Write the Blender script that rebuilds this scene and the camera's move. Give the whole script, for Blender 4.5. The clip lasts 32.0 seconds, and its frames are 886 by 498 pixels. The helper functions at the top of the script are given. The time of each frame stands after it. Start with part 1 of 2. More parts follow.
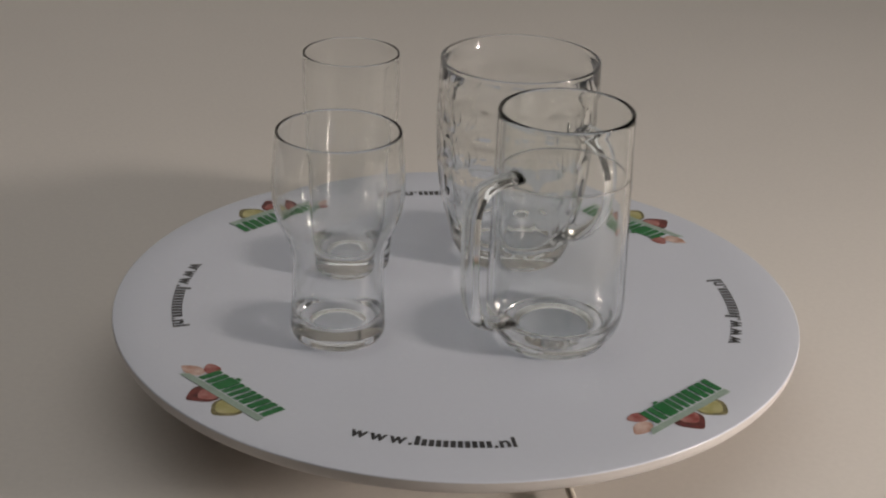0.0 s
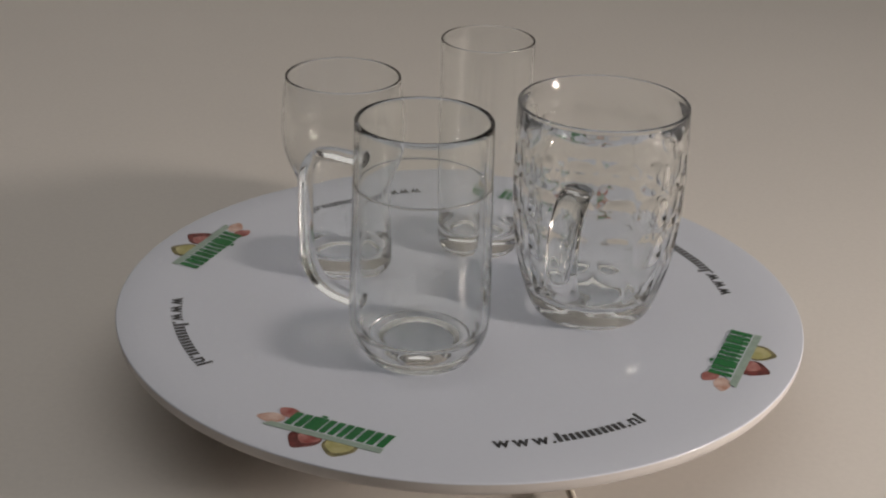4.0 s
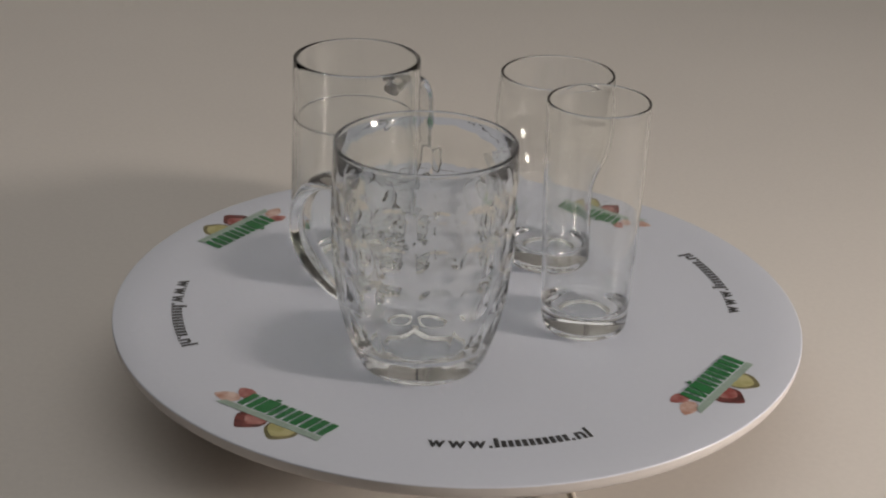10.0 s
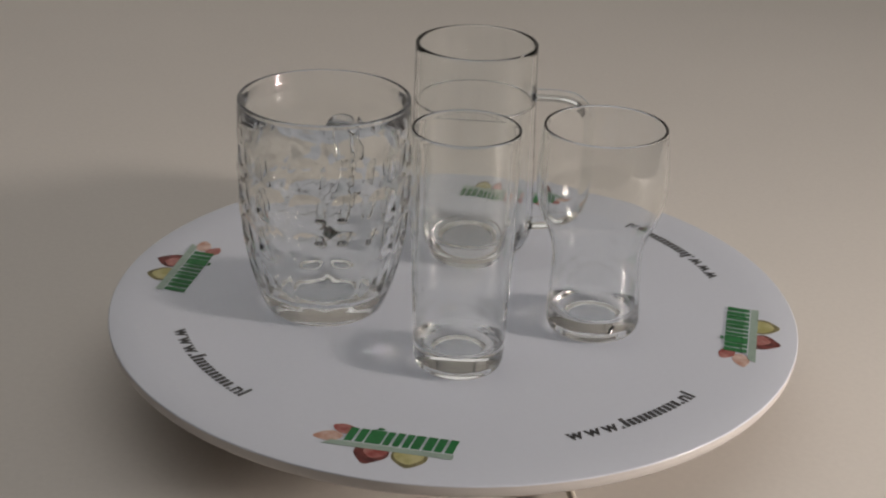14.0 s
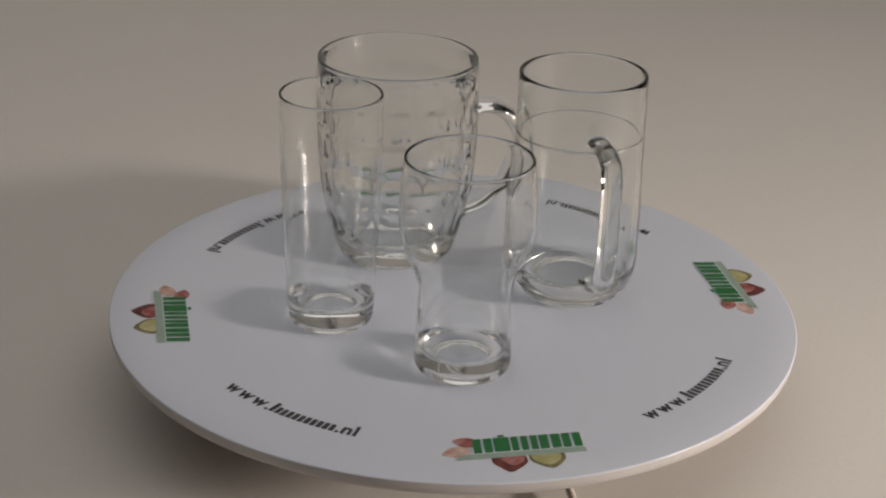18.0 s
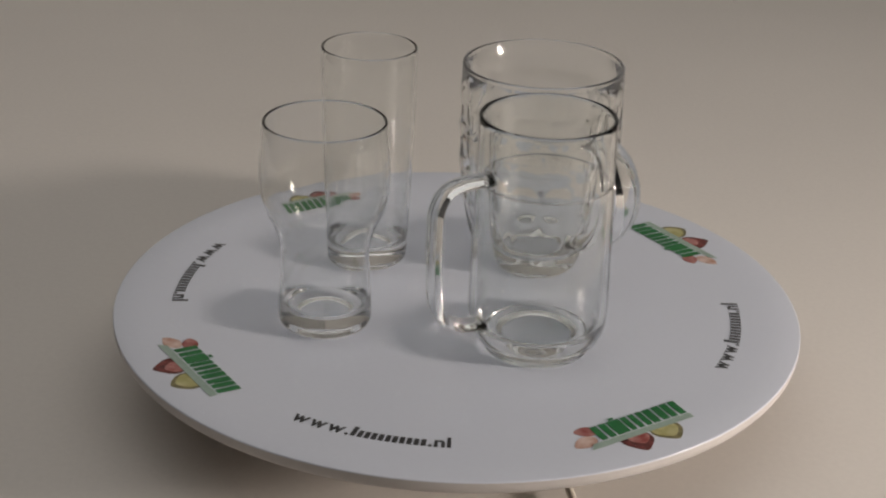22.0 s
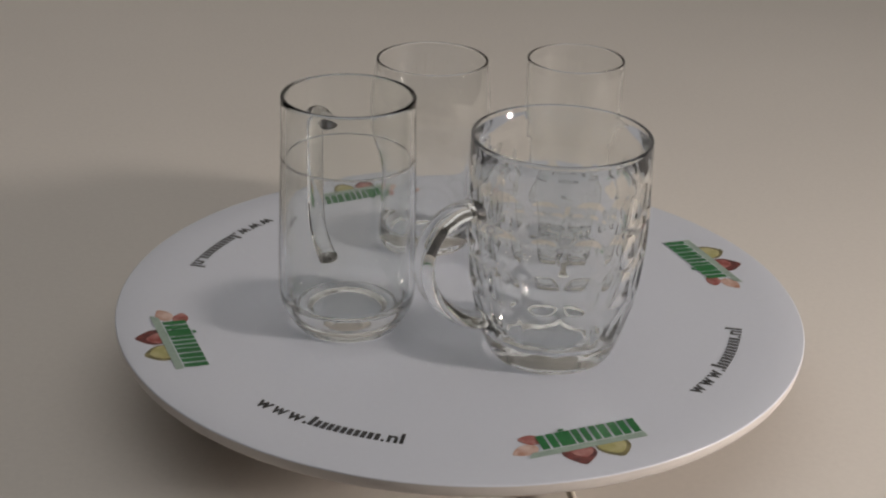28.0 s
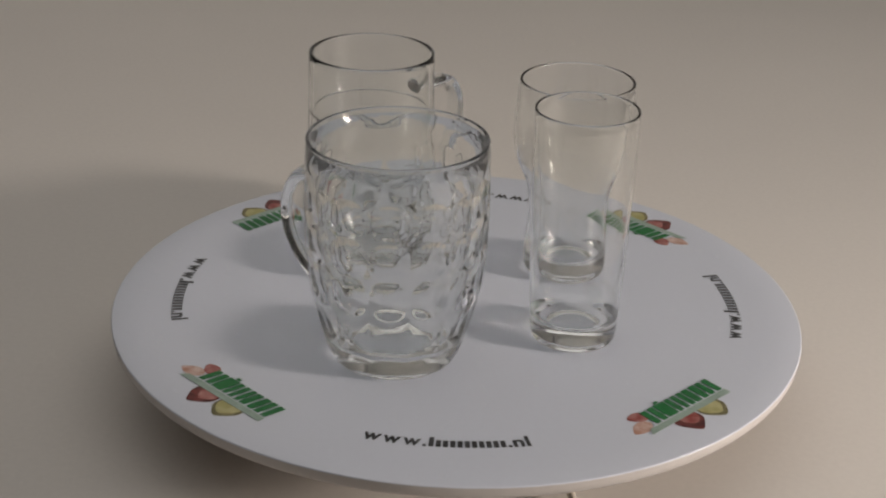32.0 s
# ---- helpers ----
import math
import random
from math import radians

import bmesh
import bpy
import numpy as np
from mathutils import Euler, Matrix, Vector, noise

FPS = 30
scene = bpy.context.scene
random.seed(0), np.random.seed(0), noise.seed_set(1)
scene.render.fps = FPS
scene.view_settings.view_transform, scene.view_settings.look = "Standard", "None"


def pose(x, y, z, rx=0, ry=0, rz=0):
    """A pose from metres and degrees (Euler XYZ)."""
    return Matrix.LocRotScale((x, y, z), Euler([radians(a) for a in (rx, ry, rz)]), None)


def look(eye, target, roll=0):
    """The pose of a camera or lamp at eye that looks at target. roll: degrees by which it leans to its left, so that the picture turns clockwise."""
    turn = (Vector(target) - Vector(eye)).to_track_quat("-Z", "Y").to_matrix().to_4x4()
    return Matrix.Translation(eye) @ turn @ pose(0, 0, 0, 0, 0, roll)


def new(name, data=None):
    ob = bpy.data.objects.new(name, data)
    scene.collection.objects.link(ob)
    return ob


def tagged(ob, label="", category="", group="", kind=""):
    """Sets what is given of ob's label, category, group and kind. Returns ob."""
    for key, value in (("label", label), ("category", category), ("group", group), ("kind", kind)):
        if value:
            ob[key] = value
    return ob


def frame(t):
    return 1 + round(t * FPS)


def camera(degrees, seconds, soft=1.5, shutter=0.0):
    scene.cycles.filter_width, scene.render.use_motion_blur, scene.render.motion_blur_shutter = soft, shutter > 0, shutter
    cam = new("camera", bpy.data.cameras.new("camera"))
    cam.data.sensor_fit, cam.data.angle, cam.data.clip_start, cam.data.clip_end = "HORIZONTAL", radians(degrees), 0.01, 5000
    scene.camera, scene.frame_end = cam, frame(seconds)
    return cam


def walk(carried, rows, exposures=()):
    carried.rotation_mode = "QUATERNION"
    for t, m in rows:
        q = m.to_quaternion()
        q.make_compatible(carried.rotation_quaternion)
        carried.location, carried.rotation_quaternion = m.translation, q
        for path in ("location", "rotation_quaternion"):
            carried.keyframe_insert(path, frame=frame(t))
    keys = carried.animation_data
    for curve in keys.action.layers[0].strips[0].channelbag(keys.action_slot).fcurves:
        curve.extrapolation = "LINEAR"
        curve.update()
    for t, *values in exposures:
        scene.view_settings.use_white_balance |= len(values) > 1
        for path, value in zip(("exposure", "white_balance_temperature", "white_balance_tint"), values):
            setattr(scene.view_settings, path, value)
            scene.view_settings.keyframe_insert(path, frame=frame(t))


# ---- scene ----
TURN = 16.888        # degrees a second, clockwise from above
LENGTH = 32.0
TABLE = -0.050       # the table's height; the platter's top is at 0

# ---------------------------------------------------------------- camera
EYE = (0.0, -0.8553, 0.4224)
TILT, YAW, ROLL = radians(24.5121), radians(-0.6047), 1.9124
AIM = (EYE[0] + math.sin(YAW) * math.cos(TILT), EYE[1] + math.cos(YAW) * math.cos(TILT), EYE[2] - math.sin(TILT))
cam = camera(30.703, LENGTH, soft=2.2)
walk(cam, [(0.0, look(EYE, AIM, ROLL)), (LENGTH, look(EYE, AIM, ROLL))], exposures=[(0.0, -0.03), (2.0, -0.05), (5.0, 0.0), (9.0, 0.02), (13.0, 0.05), (24.0, 0.05), (LENGTH, 0.04)])


# ---------------------------------------------------------------- world and lamps
world = bpy.data.worlds.new("world")
world.use_nodes = True
world.node_tree.nodes["Background"].inputs[0].default_value = (0.9, 0.95, 1.0, 1)
world.node_tree.nodes["Background"].inputs[1].default_value = 0.02
scene.world = world
scene.cycles.sample_clamp_indirect = 60.0
scene.cycles.blur_glossy = 0.0
scene.cycles.caustics_refractive = True
scene.cycles.caustics_reflective = True
scene.cycles.max_bounces, scene.cycles.transmission_bounces, scene.cycles.glossy_bounces = 14, 14, 12

SPOTS = (Vector((1.45, -0.485, 0.310)),)      # the lamp beside the set


def spot_light(place, watts, colour):
    data = bpy.data.lights.new("spot_light", "AREA")
    data.shape, data.size, data.energy, data.color, data.spread = "DISK", 0.15, watts, colour, radians(110)
    new("spot_light", data).matrix_basis = look(place - place.normalized() * 0.02, (0, 0, 0))


spot_light(SPOTS[0], 8.0, (1.0, 0.88, 0.79))


# ---------------------------------------------------------------- materials
def material(name):
    m = bpy.data.materials.new(name)
    m.use_nodes = True
    return m, m.node_tree.nodes, m.node_tree.links, m.node_tree.nodes["Principled BSDF"]


def surface(name, colour, rough=0.5, spread=0.06, fine=180.0, coarse=6.0, bump=0.05, distance=0.0003, coat=0.0):
    """Paint or card: a base colour that varies at two scales, with a fine relief."""
    m, n, l, b = material(name)
    co = n.new("ShaderNodeTexCoord")
    big, small = n.new("ShaderNodeTexNoise"), n.new("ShaderNodeTexNoise")
    big.inputs["Scale"].default_value, small.inputs["Scale"].default_value = coarse, fine
    big.inputs["Detail"].default_value, small.inputs["Detail"].default_value = 4, 6
    add = n.new("ShaderNodeMath")
    add.operation = "ADD"
    ramp = n.new("ShaderNodeValToRGB")
    ramp.color_ramp.elements[0].position = 0.35
    ramp.color_ramp.elements[1].position = 0.65
    half = n.new("ShaderNodeMath")
    half.operation = "MULTIPLY"
    half.inputs[1].default_value = 0.5
    ramp.color_ramp.elements[0].color = (*[c * (1 - spread) for c in colour], 1)
    ramp.color_ramp.elements[1].color = (*[min(1, c * (1 + spread)) for c in colour], 1)
    rel = n.new("ShaderNodeBump")
    rel.inputs["Strength"].default_value, rel.inputs["Distance"].default_value = bump, distance
    for node in (big, small):
        l.new(co.outputs["Object"], node.inputs["Vector"])
    l.new(big.outputs["Fac"], add.inputs[0])
    l.new(small.outputs["Fac"], add.inputs[1])
    l.new(add.outputs[0], half.inputs[0])
    l.new(half.outputs[0], ramp.inputs[0])
    l.new(ramp.outputs[0], b.inputs["Base Color"])
    l.new(small.outputs["Fac"], rel.inputs["Height"])
    l.new(rel.outputs[0], b.inputs["Normal"])
    b.inputs["Roughness"].default_value = rough
    b.inputs["Coat Weight"].default_value = coat
    b.inputs["Coat Roughness"].default_value = 0.2
    return m


def glass(name, colour, wave=0.0, scale=40.0, rough=0.0):
    """Clear glass with a faint unevenness."""
    m, n, l, b = material(name)
    b.inputs["Base Color"].default_value = (*colour, 1)
    b.inputs["Roughness"].default_value = rough
    b.inputs["IOR"].default_value = 1.47
    b.inputs["Transmission Weight"].default_value = 1.0
    if wave:
        co, tex, rel = n.new("ShaderNodeTexCoord"), n.new("ShaderNodeTexNoise"), n.new("ShaderNodeBump")
        tex.inputs["Scale"].default_value = scale
        rel.inputs["Strength"].default_value, rel.inputs["Distance"].default_value = wave, 0.002
        l.new(co.outputs["Object"], tex.inputs["Vector"])
        l.new(tex.outputs["Fac"], rel.inputs["Height"])
        l.new(rel.outputs[0], b.inputs["Normal"])
    return m


PAPER = surface("cream_paper", (0.665, 0.628, 0.585), 0.75, 0.03, 260, 3.5, 0.08)
WALL = surface("wall_paint", (0.80, 0.77, 0.72), 0.8, 0.03, 90, 2.0, 0.1)
CEIL = surface("ceiling_paint", (0.8, 0.8, 0.78), 0.85, 0.02, 90, 2.0, 0.1)
# for unseen walls, dark so that the glass edges refract something dark
DARK_SURROUND = surface("dark_surround", (0.14, 0.14, 0.145), 0.8, 0.06, 90, 2.0, 0.1)
FLOOR = surface("floor_lino", (0.20, 0.19, 0.18), 0.5, 0.10, 60, 3.0, 0.1)
PLATTER = surface("white_laminate", (0.585, 0.615, 0.69), 0.27, 0.012, 300, 9.0, 0.03, 0.0002)
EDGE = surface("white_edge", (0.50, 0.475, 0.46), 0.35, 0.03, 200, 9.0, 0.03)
PLASTIC = surface("grey_plastic", (0.62, 0.60, 0.57), 0.45, 0.04, 200, 12.0, 0.06)
CABLE = surface("cable_sheath", (0.60, 0.55, 0.47), 0.45, 0.05, 200, 12.0, 0.05)
INK = surface("black_ink", (0.022, 0.022, 0.024), 0.4, 0.15, 400, 30.0, 0.0)
GREEN = surface("green_ink", (0.012, 0.135, 0.035), 0.4, 0.18, 400, 60.0, 0.0)
STRIP = surface("pale_green_ink", (0.27, 0.35, 0.30), 0.4, 0.12, 400, 90.0, 0.0)
CLEAR = glass("clear_glass", (0.985, 0.99, 0.985), 0.03, 45.0)
HEAVY = glass("thick_glass", (0.955, 0.965, 0.958), 0.03, 45.0)
PRESSED = glass("pressed_glass", (0.968, 0.975, 0.968), 0.22, 55.0, 0.0)


def glow(name, colour, strength):
    m = bpy.data.materials.new(name)
    m.use_nodes = True
    n = m.node_tree.nodes
    n.clear()
    e, o = n.new("ShaderNodeEmission"), n.new("ShaderNodeOutputMaterial")
    e.inputs[0].default_value, e.inputs[1].default_value = (*colour, 1), strength
    m.node_tree.links.new(e.outputs[0], o.inputs[0])
    return m


LAMP_GLASS = glow("lit_lamp_glass", (1.0, 0.87, 0.74), 8.0)
# glow of the unseen overhead panel, added as general fill
FILL_GLOW = glow("fill_glow", (1.0, 0.955, 0.91), 0.64)
METAL = surface("lamp_metal", (0.35, 0.35, 0.36), 0.4, 0.05, 120, 10.0, 0.05)


def petal_ink(name, inner, outer, scale):
    """Printed leaves and seeds: two inks blended in soft streaks."""
    m, n, l, b = material(name)
    co, tex, ramp = n.new("ShaderNodeTexCoord"), n.new("ShaderNodeTexNoise"), n.new("ShaderNodeValToRGB")
    tex.inputs["Scale"].default_value, tex.inputs["Detail"].default_value = scale, 3
    ramp.color_ramp.elements[0].position, ramp.color_ramp.elements[1].position = 0.35, 0.65
    ramp.color_ramp.elements[0].color, ramp.color_ramp.elements[1].color = (*inner, 1), (*outer, 1)
    l.new(co.outputs["Object"], tex.inputs["Vector"])
    l.new(tex.outputs["Fac"], ramp.inputs[0])
    l.new(ramp.outputs[0], b.inputs["Base Color"])
    b.inputs["Roughness"].default_value = 0.4
    return m


RED = petal_ink("red_ink", (0.24, 0.045, 0.04), (0.42, 0.21, 0.19), 140)
DARKRED = petal_ink("dark_red_ink", (0.06, 0.012, 0.012), (0.18, 0.04, 0.035), 170)
PEACH = petal_ink("peach_ink", (0.40, 0.21, 0.15), (0.60, 0.46, 0.41), 150)
YELLOW = petal_ink("yellow_green_ink", (0.33, 0.31, 0.12), (0.45, 0.42, 0.22), 130)
OLIVE = petal_ink("olive_ink", (0.12, 0.11, 0.05), (0.24, 0.21, 0.10), 170)


# ---------------------------------------------------------------- mesh helpers
def finish(bm, name, mats, smooth=True):
    me = bpy.data.meshes.new(name)
    bm.to_mesh(me)
    bm.free()
    for m in mats if isinstance(mats, (list, tuple)) else [mats]:
        me.materials.append(m)
    if smooth:
        me.shade_smooth()
    return me


def part(name, bm, mat, parent, label="", smooth=True):
    ob = new(name, finish(bm, name, mat, smooth))
    ob.parent = parent
    return tagged(ob, label)


def thing(name, label, category, group="", kind=""):
    return tagged(new(name), label, category, group, kind)


def lathe(profile, segs=96, closed=True, dent=None):
    """Turn a list of (radius, height) round the z axis. dent(angle, radius, height, index) gives the radius."""
    bm = bmesh.new()
    rings = []
    for k, (r, z) in enumerate(profile):
        if r < 1e-6:
            rings.append([bm.verts.new((0, 0, z))])
            continue
        ring = []
        for i in range(segs):
            a = math.tau * i / segs
            rr = dent(a, r, z, k) if dent else r
            ring.append(bm.verts.new((rr * math.cos(a), rr * math.sin(a), z)))
        rings.append(ring)
    pairs = list(zip(rings, rings[1:]))
    if closed:
        pairs.append((rings[-1], rings[0]))
    for lo, hi in pairs:
        for i in range(segs):
            j = (i + 1) % segs
            if len(lo) == 1 and len(hi) == 1:
                continue
            if len(lo) == 1:
                bm.faces.new((lo[0], hi[j], hi[i]))
            elif len(hi) == 1:
                bm.faces.new((lo[i], lo[j], hi[0]))
            else:
                bm.faces.new((lo[i], lo[j], hi[j], hi[i]))
    bmesh.ops.recalc_face_normals(bm, faces=bm.faces)
    return bm


def spline(points, steps):
    """A smooth line through points (Catmull-Rom)."""
    pts = [Vector(p) for p in points]
    ext = [2 * pts[0] - pts[1], *pts, 2 * pts[-1] - pts[-2]]
    out = []
    for k in range(len(pts) - 1):
        a, b, c, d = ext[k:k + 4]
        for s in range(steps):
            t = s / steps
            out.append(0.5 * (2 * b + (c - a) * t + (2 * a - 5 * b + 4 * c - d) * t * t + (3 * b - a - 3 * c + d) * t ** 3))
    out.append(pts[-1])
    return out


def sweep(points, half_wide, half_thick, side, steps=8, ring=20, flare=0.0):
    """A bar with an oval section along a smooth line; side is the direction of its width."""
    line = spline(points, steps)
    side = Vector(side).normalized()
    bm = bmesh.new()
    rings = []
    for k, p in enumerate(line):
        way = (line[min(k + 1, len(line) - 1)] - line[max(k - 1, 0)]).normalized()
        up = side.cross(way).normalized()
        e = min(k, len(line) - 1 - k)
        grow = 1 + flare * math.exp(-(e / 3.0) ** 2)
        rings.append([bm.verts.new(p + side * math.cos(a) * half_wide * grow + up * math.sin(a) * half_thick * grow)
                      for a in (math.tau * i / ring for i in range(ring))])
    for lo, hi in zip(rings, rings[1:]):
        for i in range(ring):
            bm.faces.new((lo[i], lo[(i + 1) % ring], hi[(i + 1) % ring], hi[i]))
    bm.faces.new(rings[0][::-1])
    bm.faces.new(rings[-1])
    bmesh.ops.recalc_face_normals(bm, faces=bm.faces)
    return bm


def box(x0, y0, z0, x1, y1, z1, bevel=0.0):
    bm = bmesh.new()
    bmesh.ops.create_cube(bm, size=1)
    for v in bm.verts:
        v.co = ((x0 + x1) / 2 + v.co.x * (x1 - x0), (y0 + y1) / 2 + v.co.y * (y1 - y0), (z0 + z1) / 2 + v.co.z * (z1 - z0))
    if bevel:
        bmesh.ops.bevel(bm, geom=bm.edges[:], offset=bevel, segments=2, affect="EDGES")
    return bm


def smooth_profile(points, steps):
    return [(p.x, p.y) for p in spline([(r, z, 0) for r, z in points], steps)]


# ---------------------------------------------------------------- the room, closed round the table
def room():
    # unseen shell; its dark floor and grey walls are added to darken glass edges
    x0, x1, y0, y1, z0, z1 = -2.4, 3.2, -2.8, 1.9, -0.80, 1.90
    t = 0.12
    for name, b, mat, label in (
            ("floor", (x0 - t, y0 - t, z0 - t, x1 + t, y1 + t, z0), FLOOR, "grey lino floor"),
            ("ceiling", (x0 - t, y0 - t, z1, x1 + t, y1 + t, z1 + t), CEIL, "plain white painted ceiling"),
            ("wall_west", (x0 - t, y0, z0, x0, y1, z1), DARK_SURROUND, "unseen dark grey wall that darkens the glass edges"),
            ("wall_east", (x1, y0, z0, x1 + t, y1, z1), DARK_SURROUND, "unseen dark grey wall that darkens the glass edges"),
            ("wall_south", (x0 - t, y0 - t, z0, x1 + t, y0, z1), DARK_SURROUND, "unseen dark grey wall that darkens the glass edges"),
            ("wall_north", (x0 - t, y1, z0, x1 + t, y1 + t, z1), WALL, "plain cream painted wall")):
        ob = new(name, finish(box(*b), name, mat, False))
        tagged(ob, label, name.split("_")[0], kind="structure")


def backdrop():
    """One large seamless sheet of cream paper on the table."""
    ob = new("backdrop", finish(box(-0.62, -0.55, TABLE - 0.003, 0.64, 1.25, TABLE), "backdrop", PAPER, False))
    tagged(ob, "seamless cream paper sheet laid under the turntable", "backdrop", kind="structure")


def table():
    t = thing("table", "plain pale table under the cream paper sheet", "table")
    t.location = (0, 0, -0.80)
    part("tabletop", box(-0.66, -0.60, 0.71, 0.68, 1.30, 0.80 + TABLE - 0.0045, 0.004), PLASTIC, t, smooth=False)
    for x in (-0.60, 0.62):
        for y in (-0.54, 1.24):
            part("leg", box(x - 0.03, y - 0.03, 0.0, x + 0.03, y + 0.03, 0.71, 0.003), PLASTIC, t, smooth=False)


def fill_panel():
    """Added fill light, unseen: a broad lit panel hung under the ceiling."""
    t = thing("fill_panel", "unseen broad white fill panel under the ceiling", "lamp")
    t.location = (-0.10, 0.10, 1.90)
    part("fill_light", box(-1.4, -1.0, -0.42, 1.4, 1.0, -0.36, 0.01), FILL_GLOW, t, "unseen white fill light", smooth=False)
    for x in (-1.0, 1.0):
        part("fill_panel_rod", box(x - 0.004, -0.004, -0.36, x + 0.004, 0.004, 0.0), METAL, t, smooth=False)


def floor_lamp(x, y, z, light):
    """The lamp beside the set: a deep round lamp head on a stand, turned to the table."""
    t = thing("floor_lamp", "lit spotlight on a grey metal floor stand", "lamp")
    t.location = (x, y, -0.80)
    part("foot", lathe([(0, 0), (0.16, 0), (0.16, 0.014), (0.03, 0.03), (0, 0.03)], 48, closed=False), METAL, t)
    part("stem", lathe([(0, 0.03), (0.012, 0.03), (0.012, z + 0.66), (0, z + 0.66)], 24, closed=False), METAL, t)
    turn = look((0, 0, z + 0.80), (-x, -y, 0.80)) @ pose(0, 0, 0, 180, 0, 0)
    head = lathe([(0, -0.02), (0.155, -0.02), (0.18, 0.03), (0.18, 0.12), (0.176, 0.12), (0.176, 0.03), (0.15, -0.012), (0, -0.012)], 48, closed=False)
    bmesh.ops.transform(head, matrix=turn, verts=head.verts)
    part("lamp_head", head, METAL, t)
    disc = lathe([(0, -0.008), (0.145, -0.008), (0.145, -0.004), (0, -0.004)], 40, closed=False)
    bmesh.ops.transform(disc, matrix=turn, verts=disc.verts)
    part("lamp_glass", disc, light, t, "lit round lamp glass", smooth=False)


room()
backdrop()
table()
for spot in SPOTS:
    floor_lamp(spot.x, spot.y, spot.z, LAMP_GLASS)
fill_panel()


# ---------------------------------------------------------------- the turntable and its print
RADIUS = 0.200
LOGO_ANGLES = (46.6, 136.4, 226.1, 316.0)
LINE_STARTS = (74.65, 167.35, 251.75, 344.75)


def flat(outline, z0, z1):
    """A thin printed layer with the given outline."""
    bm = bmesh.new()
    top = bm.faces.new([bm.verts.new((x, y, z1)) for x, y in outline])
    if top.normal_update() or top.normal.z < 0:
        top.normal_flip()
    low = bmesh.ops.extrude_face_region(bm, geom=[top])
    for v in low["geom"]:
        if isinstance(v, bmesh.types.BMVert):
            v.co.z = z0
    bmesh.ops.recalc_face_normals(bm, faces=bm.faces)
    return bm


def leaf(cx, cy, w, h, tip, turn, n=28):
    """An oval with one pointed end, its tip in the direction turn (degrees)."""
    out = []
    for i in range(n):
        a = math.tau * i / n
        x, y = math.cos(a), math.sin(a)
        if x > 0:
            x *= 1 + tip * max(0.0, x) ** 6
            y *= max(0.12, 1 - 0.35 * tip * x ** 2)
        x, y = x * w / 2, y * h / 2
        c, s = math.cos(radians(turn)), math.sin(radians(turn))
        out.append((cx + x * c - y * s, cy + x * s + y * c))
    return out


def place(outline, angle):
    """From the print's own place, x along the rim and y the distance from the axis, both in metres, to the platter."""
    a = radians(angle)
    ux, uy, vx, vy = -math.sin(a), math.cos(a), math.cos(a), math.sin(a)
    return [(x * ux + (y - 0.0010) * vx, x * uy + (y - 0.0010) * vy) for x, y in outline]


def bar(x0, x1, y0, y1, slant=0.0):
    return [(x0, y1), (x1, y1), (x1 + slant, y0), (x0 + slant, y0)]


def letters(text, size, bold):
    """The outline of lettering, laid flat, as a mesh."""
    data = bpy.data.curves.new("lettering", "FONT")
    data.body, data.size, data.offset, data.extrude = text, size, bold, 0.0
    data.resolution_u = 4
    ob = bpy.data.objects.new("lettering", data)
    scene.collection.objects.link(ob)
    bpy.context.view_layer.update()
    me = bpy.data.meshes.new_from_object(ob.evaluated_get(bpy.context.evaluated_depsgraph_get()))
    bpy.data.objects.remove(ob)
    return me


def glyph_bm(letter, wide, size):
    """One letter, its left foot at the origin, scaled to the given width."""
    me = letters(letter, size, 0.00035)
    xs = [v.co.x for v in me.vertices]
    lo, hi = min(xs), max(xs)
    bm = bmesh.new()
    index = [bm.verts.new(((v.co.x - lo) * wide / (hi - lo), v.co.y * 1.12, 0)) for v in me.vertices]
    for p in me.polygons:
        bm.faces.new([index[i] for i in p.vertices])
    bpy.data.meshes.remove(me)
    return bm


def bar_bm(wide, high):
    bm = bmesh.new()
    bm.faces.new([bm.verts.new(c) for c in ((0, 0, 0), (wide, 0, 0), (wide, high, 0), (0, high, 0))])
    bmesh.ops.subdivide_edges(bm, edges=[e for e in bm.edges if abs(e.verts[0].co.y - e.verts[1].co.y) < 1e-9], cuts=2)
    return bm


def web_line(platter, start):
    """The printed address, curved along the rim: its plain letters, and bars where the name stands."""
    size, base, length = 0.0115, 0.1663, radians(29.8) * 0.1663
    x_height, tall = 0.0062, 0.0088
    # (letter or None, width as a share of the line, height)
    run = [("w", 0.108, 0), ("w", 0.108, 0), ("w", 0.108, 0), (".", 0.022, 0),
           *[(None, 0.030, tall), *[(None, 0.030, x_height)] * 10], (".", 0.022, 0), ("n", 0.064, 0), ("l", 0.024, 0)]
    spare = (1 - sum(w for _, w, _ in run)) / (len(run) - 1)
    x = 0.0
    for letter, share, high in run:
        bm = glyph_bm(letter, share * length, size) if letter else bar_bm(share * length, high)
        ext = bmesh.ops.extrude_face_region(bm, geom=bm.faces[:])
        for v in bm.verts:
            v.co.z = 0.00002
        for v in ext["geom"]:
            if isinstance(v, bmesh.types.BMVert):
                v.co.z = 0.00012
        for v in bm.verts:
            a, r = radians(start) + (x + v.co.x) / base, base - v.co.y
            v.co.x, v.co.y = r * math.cos(a), r * math.sin(a)
        bmesh.ops.recalc_face_normals(bm, faces=bm.faces)
        part("printed_letter" if letter else "printed_bar", bm, INK, platter, "black printed letter" if letter else "black printed bar", smooth=False)
        x += (share + spare) * length


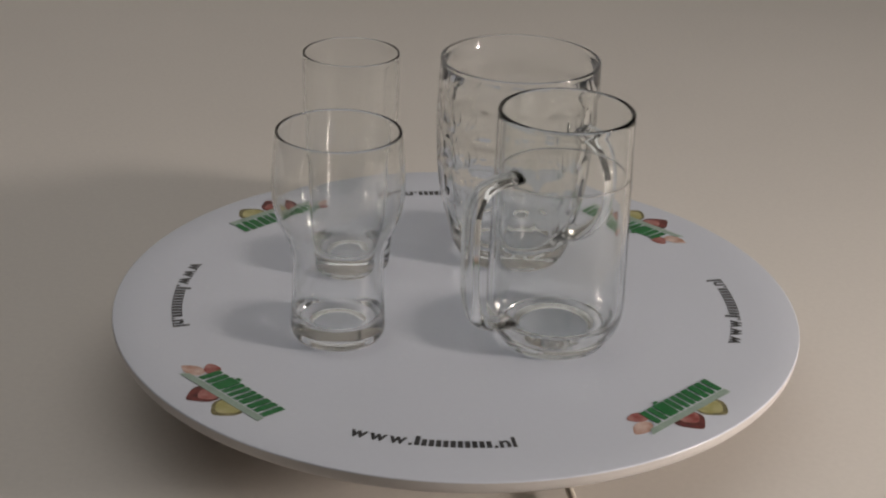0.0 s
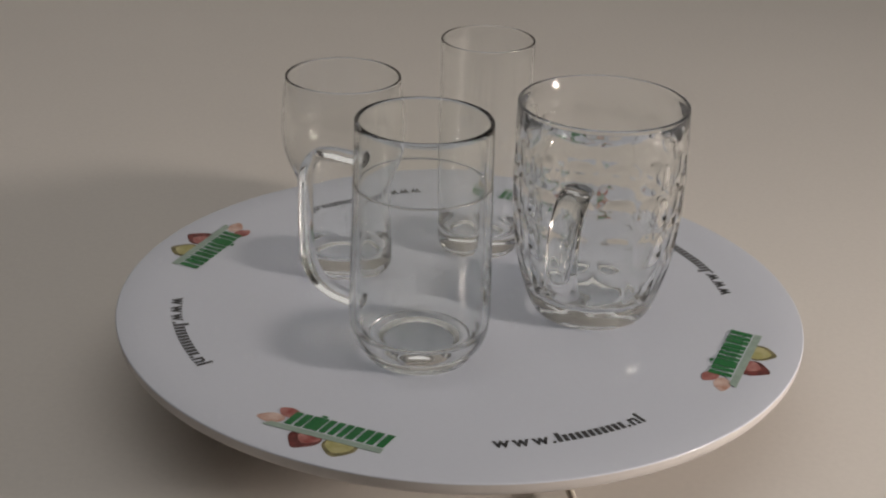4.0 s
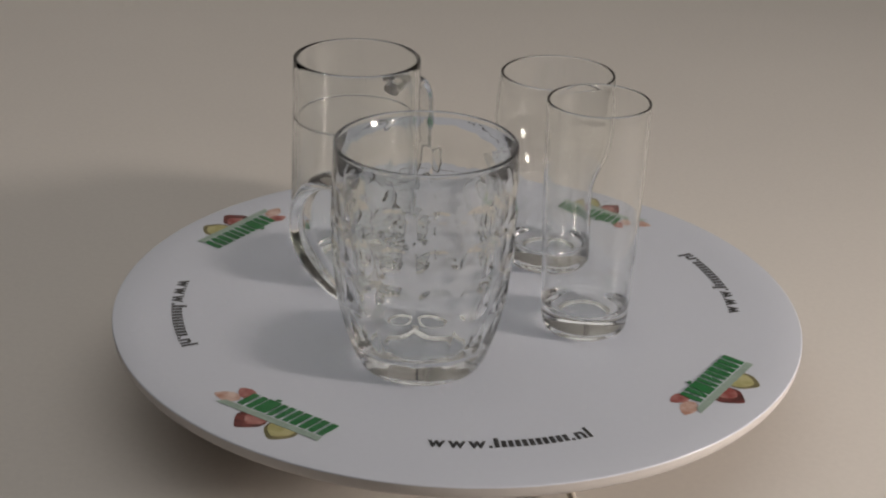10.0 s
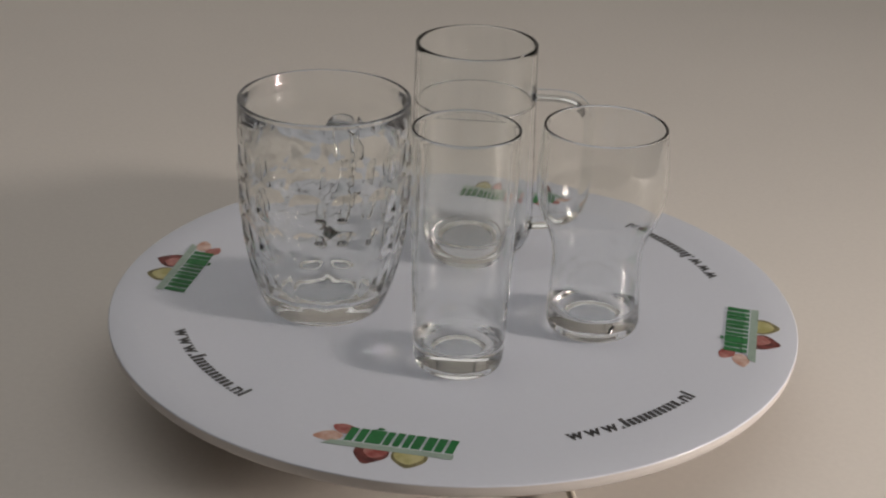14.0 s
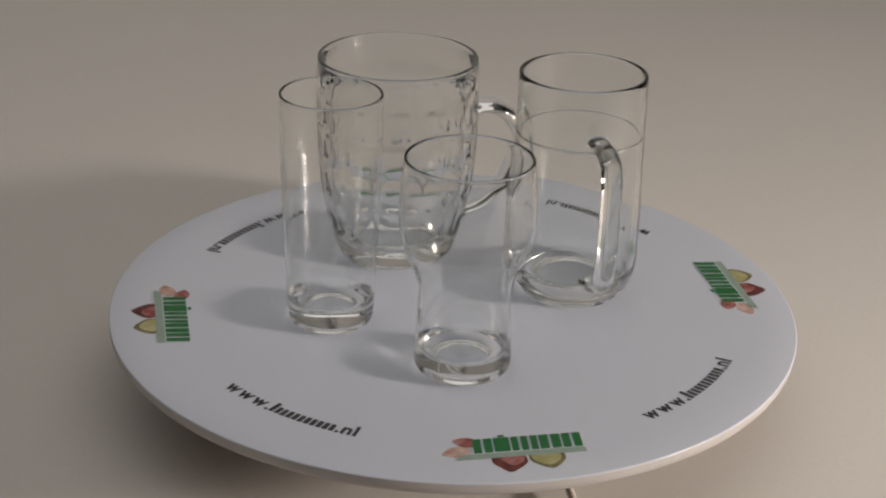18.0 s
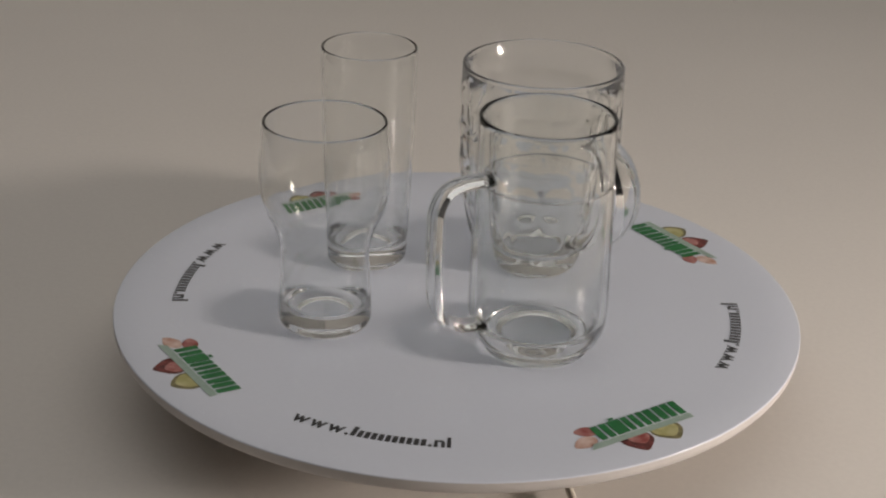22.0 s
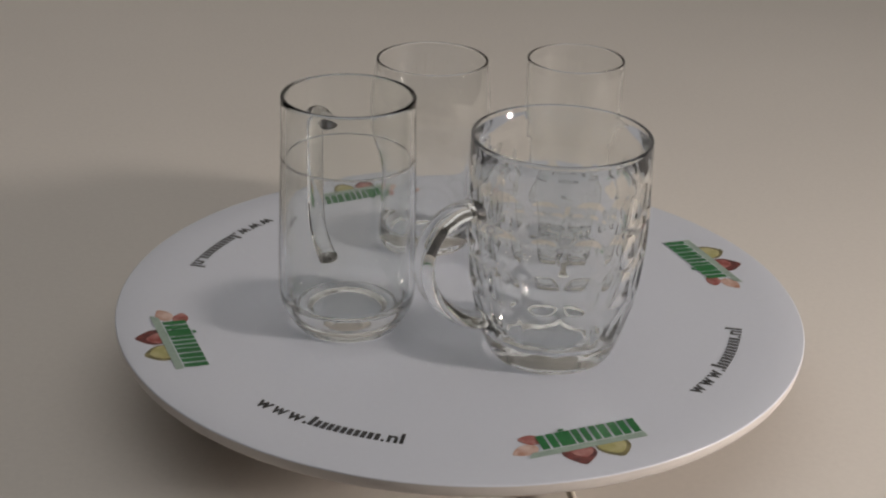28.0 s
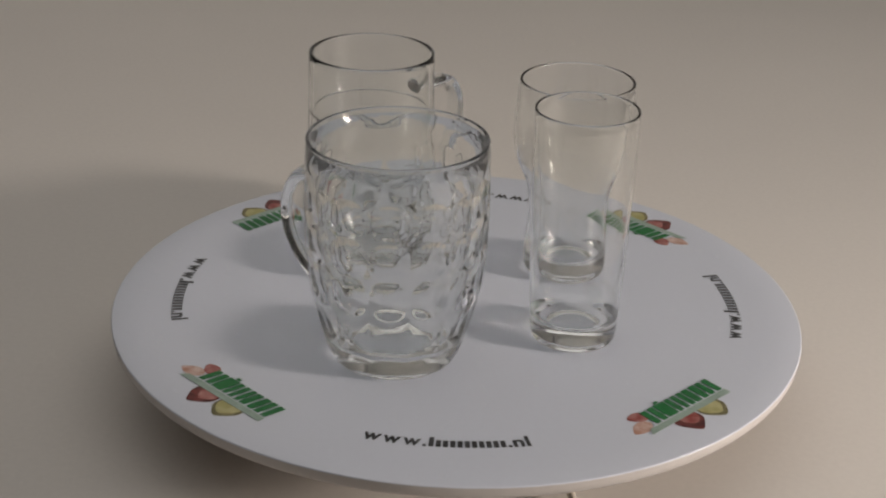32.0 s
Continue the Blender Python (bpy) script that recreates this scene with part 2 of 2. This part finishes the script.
def emblem(platter, angle):
    mm = 0.001
    def lay(name, outline, mat, z, label=""):
        part(name, flat(place([(x * mm, y * mm) for x, y in outline], angle), z, z + 0.00008), mat, platter, label, smooth=False)
    # seeds and leaves round the panel
    lay("printed_leaf", leaf(-32.5, 168.4, 13.5, 9.5, 0.25, 168), PEACH, 0.00002, "peach printed leaf")
    lay("printed_leaf", leaf(-26.4, 160.4, 11.5, 9.0, 0.2, 200), RED, 0.00012, "red printed leaf")
    lay("printed_seed", leaf(-8.4, 179.0, 16.5, 18.0, 0.35, 99), DARKRED, 0.00002, "dark red printed seed")
    lay("printed_seed", leaf(-6.6, 177.6, 11.0, 12.0, 0.2, 97), RED, 0.00012, "red printed seed")
    lay("printed_seed", leaf(10.8, 178.6, 16.8, 18.5, 0.25, 88), OLIVE, 0.00002, "olive printed seed")
    lay("printed_seed", leaf(10.4, 177.8, 13.6, 15.2, 0.2, 88), YELLOW, 0.00012, "yellow-green printed seed")
    lay("printed_panel", [(-31, 172.0), (31.8, 172.0), (31.8, 176.4), (-34.5, 176.4)], STRIP, 0.00022, "pale green printed strip")
    lay("printed_panel", [(-24.5, 168.5), (32.2, 168.5), (31.8, 172.0), (-27, 172.0)], PLATTER, 0.00022)
    # plain bars stand for the name
    x = -24.6
    for wide, count in ((9.6, 2), (8.0, 1), (13.4, 3), (10.8, 2), (9.8, 2)):
        gap = 1.5
        one = (wide - gap * (count - 1)) / count
        for k in range(count):
            q = x + k * (one + gap)
            lay("printed_bar", bar(q, q + one, 158.4, 171.4, 1.3), GREEN, 0.00034)
        x += wide + 1.0
    lay("printed_bar", bar(-10.0, -6.8, 155.9, 157.7, 0.4), GREEN, 0.00034)


def turntable():
    t = thing("turntable", "round white printed turntable standing on cream paper", "turntable")
    t.location = (0, 0, TABLE)
    h = -TABLE
    edge = [(RADIUS - 0.0007 + 0.0007 * math.sin(a), h - 0.0007 + 0.0007 * math.cos(a)) for a in (math.pi / 2 * k / 5 for k in range(6))]
    under = h - 0.0088
    prof = [(0, h), (0.10, h), (0.18, h), *edge]
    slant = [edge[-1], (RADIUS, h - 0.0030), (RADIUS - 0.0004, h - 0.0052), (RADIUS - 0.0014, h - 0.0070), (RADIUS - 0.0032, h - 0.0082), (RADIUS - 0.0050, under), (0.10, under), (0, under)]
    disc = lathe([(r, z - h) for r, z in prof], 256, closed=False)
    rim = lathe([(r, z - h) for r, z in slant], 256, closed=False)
    for bm in (disc, rim):
        bmesh.ops.translate(bm, verts=bm.verts, vec=(-0.0002, 0.0022, 0))     # it runs a little out of true
    platter = part("platter", disc, PLATTER, t, "white laminate disc with coloured print round its rim")
    platter.location = (0, 0, h)
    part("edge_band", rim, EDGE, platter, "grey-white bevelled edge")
    drum = [(0, 0), (0.083, 0), (0.085, 0.002), (0.085, 0.026), (0.081, 0.032), (0.0, 0.032)]
    part("base", lathe(drum, 96, closed=False), PLASTIC, t, "grey plastic drum", smooth=False)
    part("spindle", lathe([(0, 0.032), (0.02, 0.032), (0.02, h - 0.0088), (0, h - 0.0088)], 48, closed=False), PLASTIC, t, smooth=False)
    part("power_cable", sweep([(0.050, -0.060, 0.014), (0.057, -0.095, 0.010), (0.0625, -0.130, 0.007), (0.067, -0.150, 0.005), (0.078, -0.19, 0.0026), (0.11, -0.28, 0.0022), (0.2, -0.5, 0.0022)],
                              0.0021, 0.0021, (1, 0.2, 0), 8, 14), CABLE, t, "pale sheathed cable")
    for a in LOGO_ANGLES:
        emblem(platter, a)
    for a in LINE_STARTS:
        web_line(platter, a)
    return platter


platter = turntable()


# ---------------------------------------------------------------- the glasses
def vessel(outer, wall, floor_z, floor_r, steps=6, punt=(0.015, 0.002), lip_wall=0.0):
    """A closed profile of a glass: up the outside, over a round lip, down the inside to its floor."""
    out = smooth_profile(outer, steps)
    r_top, z_top = out[-1]
    top = lip_wall or wall + 0.0003                # the melted lip is a little thicker than a thin wall, and thinner than a thick one
    reach, power = (0.115, 1.0) if lip_wall else (0.005, 2.0)
    rr = top / 2
    lip = [(r_top - rr + rr * math.cos(a), z_top + rr * math.sin(a)) for a in (math.pi * k / 8 for k in range(1, 8))]
    inside = [(r - wall - (top - wall) * max(0.0, 1 - (z_top - z) / reach) ** power, z) for r, z in out[::-1] if z > floor_z + 0.006]
    r_low = inside[-1][0]
    heel = [(floor_r + (r_low - floor_r) * math.cos(a), floor_z + 0.006 - 0.006 * math.sin(a)) for a in (math.pi / 2 * k / 6 for k in range(1, 7))]
    pr, pz = punt
    hollow = [(0, pz), (pr * 0.7, pz), (pr * 0.9, pz * 0.93), (pr, pz * 0.6), (pr * 1.04, pz * 0.2), (pr * 1.08, 0.0)]
    return [*hollow, *out, *lip, *inside, *heel, (floor_r * 0.6, floor_z + 0.0002), (0, floor_z + 0.0006)]


def fused(bm, grip):
    """One body of glass: the handle melted into the wall of the vessel."""
    pair = []
    for name, piece in (("vessel", bm), ("grip", grip)):
        me = bpy.data.meshes.new(name)
        piece.to_mesh(me)
        piece.free()
        pair.append(new(name, me))
    union = pair[0].modifiers.new("union", "BOOLEAN")
    union.operation, union.solver, union.object = "UNION", "EXACT", pair[1]
    bpy.context.view_layer.update()
    me = bpy.data.meshes.new_from_object(pair[0].evaluated_get(bpy.context.evaluated_depsgraph_get()))
    for ob in pair:
        bpy.data.objects.remove(ob)
    out = bmesh.new()
    out.from_mesh(me)
    bpy.data.meshes.remove(me)
    bmesh.ops.remove_doubles(out, verts=out.verts, dist=2e-6)
    bmesh.ops.recalc_face_normals(out, faces=out.faces)
    return out


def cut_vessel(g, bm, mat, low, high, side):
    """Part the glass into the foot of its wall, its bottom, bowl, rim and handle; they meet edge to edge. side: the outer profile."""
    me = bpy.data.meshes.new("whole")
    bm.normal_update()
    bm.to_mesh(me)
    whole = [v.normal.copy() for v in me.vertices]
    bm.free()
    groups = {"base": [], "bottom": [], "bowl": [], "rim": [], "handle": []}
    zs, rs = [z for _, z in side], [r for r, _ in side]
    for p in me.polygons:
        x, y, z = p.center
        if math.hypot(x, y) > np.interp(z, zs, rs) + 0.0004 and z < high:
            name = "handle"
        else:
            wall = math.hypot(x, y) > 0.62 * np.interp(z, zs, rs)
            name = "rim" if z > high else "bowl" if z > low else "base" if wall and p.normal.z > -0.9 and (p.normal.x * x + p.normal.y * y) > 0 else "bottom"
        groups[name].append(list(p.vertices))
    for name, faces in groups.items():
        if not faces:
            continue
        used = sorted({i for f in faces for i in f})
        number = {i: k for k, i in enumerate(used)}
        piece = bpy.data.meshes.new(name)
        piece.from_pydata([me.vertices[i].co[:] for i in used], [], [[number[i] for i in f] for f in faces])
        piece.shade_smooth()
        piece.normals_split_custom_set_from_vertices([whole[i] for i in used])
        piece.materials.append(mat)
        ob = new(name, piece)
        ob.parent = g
        ob.visible_shadow = name == "base"      # only the base casts a shadow; turned off elsewhere to pass light
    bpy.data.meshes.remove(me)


def tulip_glass():
    g = thing("beer_glass", "clear beer glass, wide above and waisted below, on the turntable", "glass")
    outer = [(0.0205, 0.0), (0.0240, 0.0010), (0.0260, 0.0038), (0.0264, 0.008), (0.0261, 0.016), (0.0254, 0.030), (0.0250, 0.044), (0.0260, 0.053),
             (0.0290, 0.0620), (0.0328, 0.0700), (0.0352, 0.0785), (0.0362, 0.088), (0.0360, 0.099), (0.0350, 0.111), (0.0340, 0.1211)]
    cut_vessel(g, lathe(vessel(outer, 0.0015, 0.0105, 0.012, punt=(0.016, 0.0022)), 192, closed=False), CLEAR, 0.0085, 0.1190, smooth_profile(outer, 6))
    return g


def tall_glass():
    g = thing("tumbler", "tall narrow clear straight tumbler on the turntable", "glass")
    outer = [(0.0190, 0.0), (0.0222, 0.0012), (0.0240, 0.0045), (0.0248, 0.014), (0.0256, 0.030), (0.0264, 0.050), (0.0272, 0.075), (0.0279, 0.100), (0.0281, 0.120), (0.0283, 0.1358)]
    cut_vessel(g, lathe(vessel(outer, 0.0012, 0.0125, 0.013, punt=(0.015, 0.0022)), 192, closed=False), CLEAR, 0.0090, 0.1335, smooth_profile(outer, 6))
    return g


def straight_mug():
    g = thing("beer_mug", "smooth clear glass beer mug with a square handle", "mug")
    outer = [(0.0265, 0.0), (0.0288, 0.0008), (0.0298, 0.0026), (0.0302, 0.0042), (0.0318, 0.0056), (0.0353, 0.0100), (0.0376, 0.0165), (0.0384, 0.0250),
             (0.0384, 0.040), (0.0381, 0.060), (0.0376, 0.080), (0.0372, 0.0993), (0.03721, 0.1005), (0.0371, 0.1017), (0.0368, 0.115), (0.0367, 0.1351)]
    line = [(0.0352, 0, 0.1068), (0.0372, 0, 0.1068), (0.043, 0, 0.1072), (0.054, 0, 0.1074), (0.0635, 0, 0.1045), (0.0690, 0, 0.0950), (0.0698, 0, 0.0800), (0.0696, 0, 0.0620), (0.0680, 0, 0.0440),
            (0.0625, 0, 0.0325), (0.0530, 0, 0.0262), (0.044, 0, 0.0240), (0.0384, 0, 0.0232), (0.0364, 0, 0.0230)]
    bm = fused(lathe(vessel(outer, 0.0036, 0.0150, 0.0255, punt=(0.021, 0.0034), lip_wall=0.0024), 192, closed=False), sweep(line, 0.0060, 0.0036, (0, 1, 0), 6, 24, 0.35))
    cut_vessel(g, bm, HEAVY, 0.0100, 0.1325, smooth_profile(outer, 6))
    return g


COLUMNS = 14
ROWS = ((0.1085, 0.0885), (0.0880, 0.0665), (0.0660, 0.0432))


def dimple(a, r, z, k):
    """Rows of round hollows over tall flutes, pressed into the mug's side."""
    u = ((a / math.tau * COLUMNS + 0.5) % 1 - 0.5) * 2
    for top, low in ROWS:
        if low < z < top:
            b = (z - (top + low) / 2) / ((top - low) / 2)
            return r - (0.0012 if top > 0.1 else 0.0018) * max(0.0, 1 - abs(u) ** 2.2 - abs(b) ** 2.2)
    if 0.004 < z < 0.0426:
        e = min(1.0, max(0.0, (0.0426 - z) / 0.010) ** 0.8, max(0.0, z - 0.013) / 0.014)
        return r - 0.0012 * max(0.0, 1 - abs(u) ** 2.2) * e
    return r


def dimple_mug():
    g = thing("dimple_mug", "dimpled pressed glass beer mug with a rounded handle", "mug")
    shape = spline([(0.0290, 0.0, 0), (0.0325, 0.0012, 0), (0.0352, 0.005, 0), (0.0384, 0.013, 0), (0.0424, 0.026, 0), (0.0456, 0.040, 0), (0.0478, 0.056, 0), (0.0489, 0.072, 0),
                    (0.0492, 0.090, 0), (0.0488, 0.106, 0), (0.0484, 0.118, 0), (0.0481, 0.1262, 0)], 16)
    outer = [(p.x, p.y) for p in shape]
    hollow = [(0, 0.0030), (0.016, 0.0028), (0.022, 0.0022), (0.0255, 0.0010), (0.0272, 0.0002)]
    count = len(hollow) + len(outer)
    wall = 0.0022
    rr = wall / 2
    lip = [(0.0481 - rr + rr * math.cos(a), 0.1262 + rr * math.sin(a)) for a in (math.pi * k / 8 for k in range(1, 8))]
    inside = [(0.0464, 0.1253), (0.0451, 0.1210), (0.0443, 0.1160), (0.0440, 0.106), (0.0440, 0.090), (0.0436, 0.072), (0.0424, 0.056), (0.0403, 0.040), (0.0372, 0.027), (0.033, 0.0175), (0.027, 0.0128), (0.018, 0.0118), (0, 0.0118)]
    inside = smooth_profile(inside, 3)
    bm = lathe([*hollow, *outer, *lip, *inside], 336, closed=False, dent=lambda a, r, z, k: dimple(a, r, z, k) if k < count else r)
    line = [(0.0456, 0, 0.0915), (0.0485, 0, 0.0918), (0.0530, 0, 0.0928), (0.0630, 0, 0.0908), (0.0725, 0, 0.0838), (0.0783, 0, 0.0720), (0.0783, 0, 0.0585), (0.0732, 0, 0.0465), (0.0640, 0, 0.0365), (0.0540, 0, 0.0298), (0.0440, 0, 0.0266), (0.0400, 0, 0.0258)]
    bm = fused(bm, sweep(line, 0.0088, 0.0045, (0, 1, 0), 7, 28, 0.25))
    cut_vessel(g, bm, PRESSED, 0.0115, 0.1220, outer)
    return g


RIDERS = (
    (tulip_glass(), 0.0826, 216.9, 0.0),
    (tall_glass(), 0.0783, 147.9, 0.0),
    (straight_mug(), 0.0705, 321.1, 225.8),
    (dimple_mug(), 0.0780, 65.0, 320.5),
)


# ---------------------------------------------------------------- what moves
def motions():
    times = [0.5 * k for k in range(int(LENGTH * 2) + 1)]
    walk(platter, [(t, pose(0, 0, -TABLE, 0, 0, -TURN * t)) for t in times])
    for ob, reach, bearing, facing in RIDERS:
        rows = []
        for t in times:
            a = radians(bearing - TURN * t)
            rows.append((t, pose(reach * math.cos(a), reach * math.sin(a), 0.0004, 0, 0, facing - TURN * t)))
        walk(ob, rows)


motions()
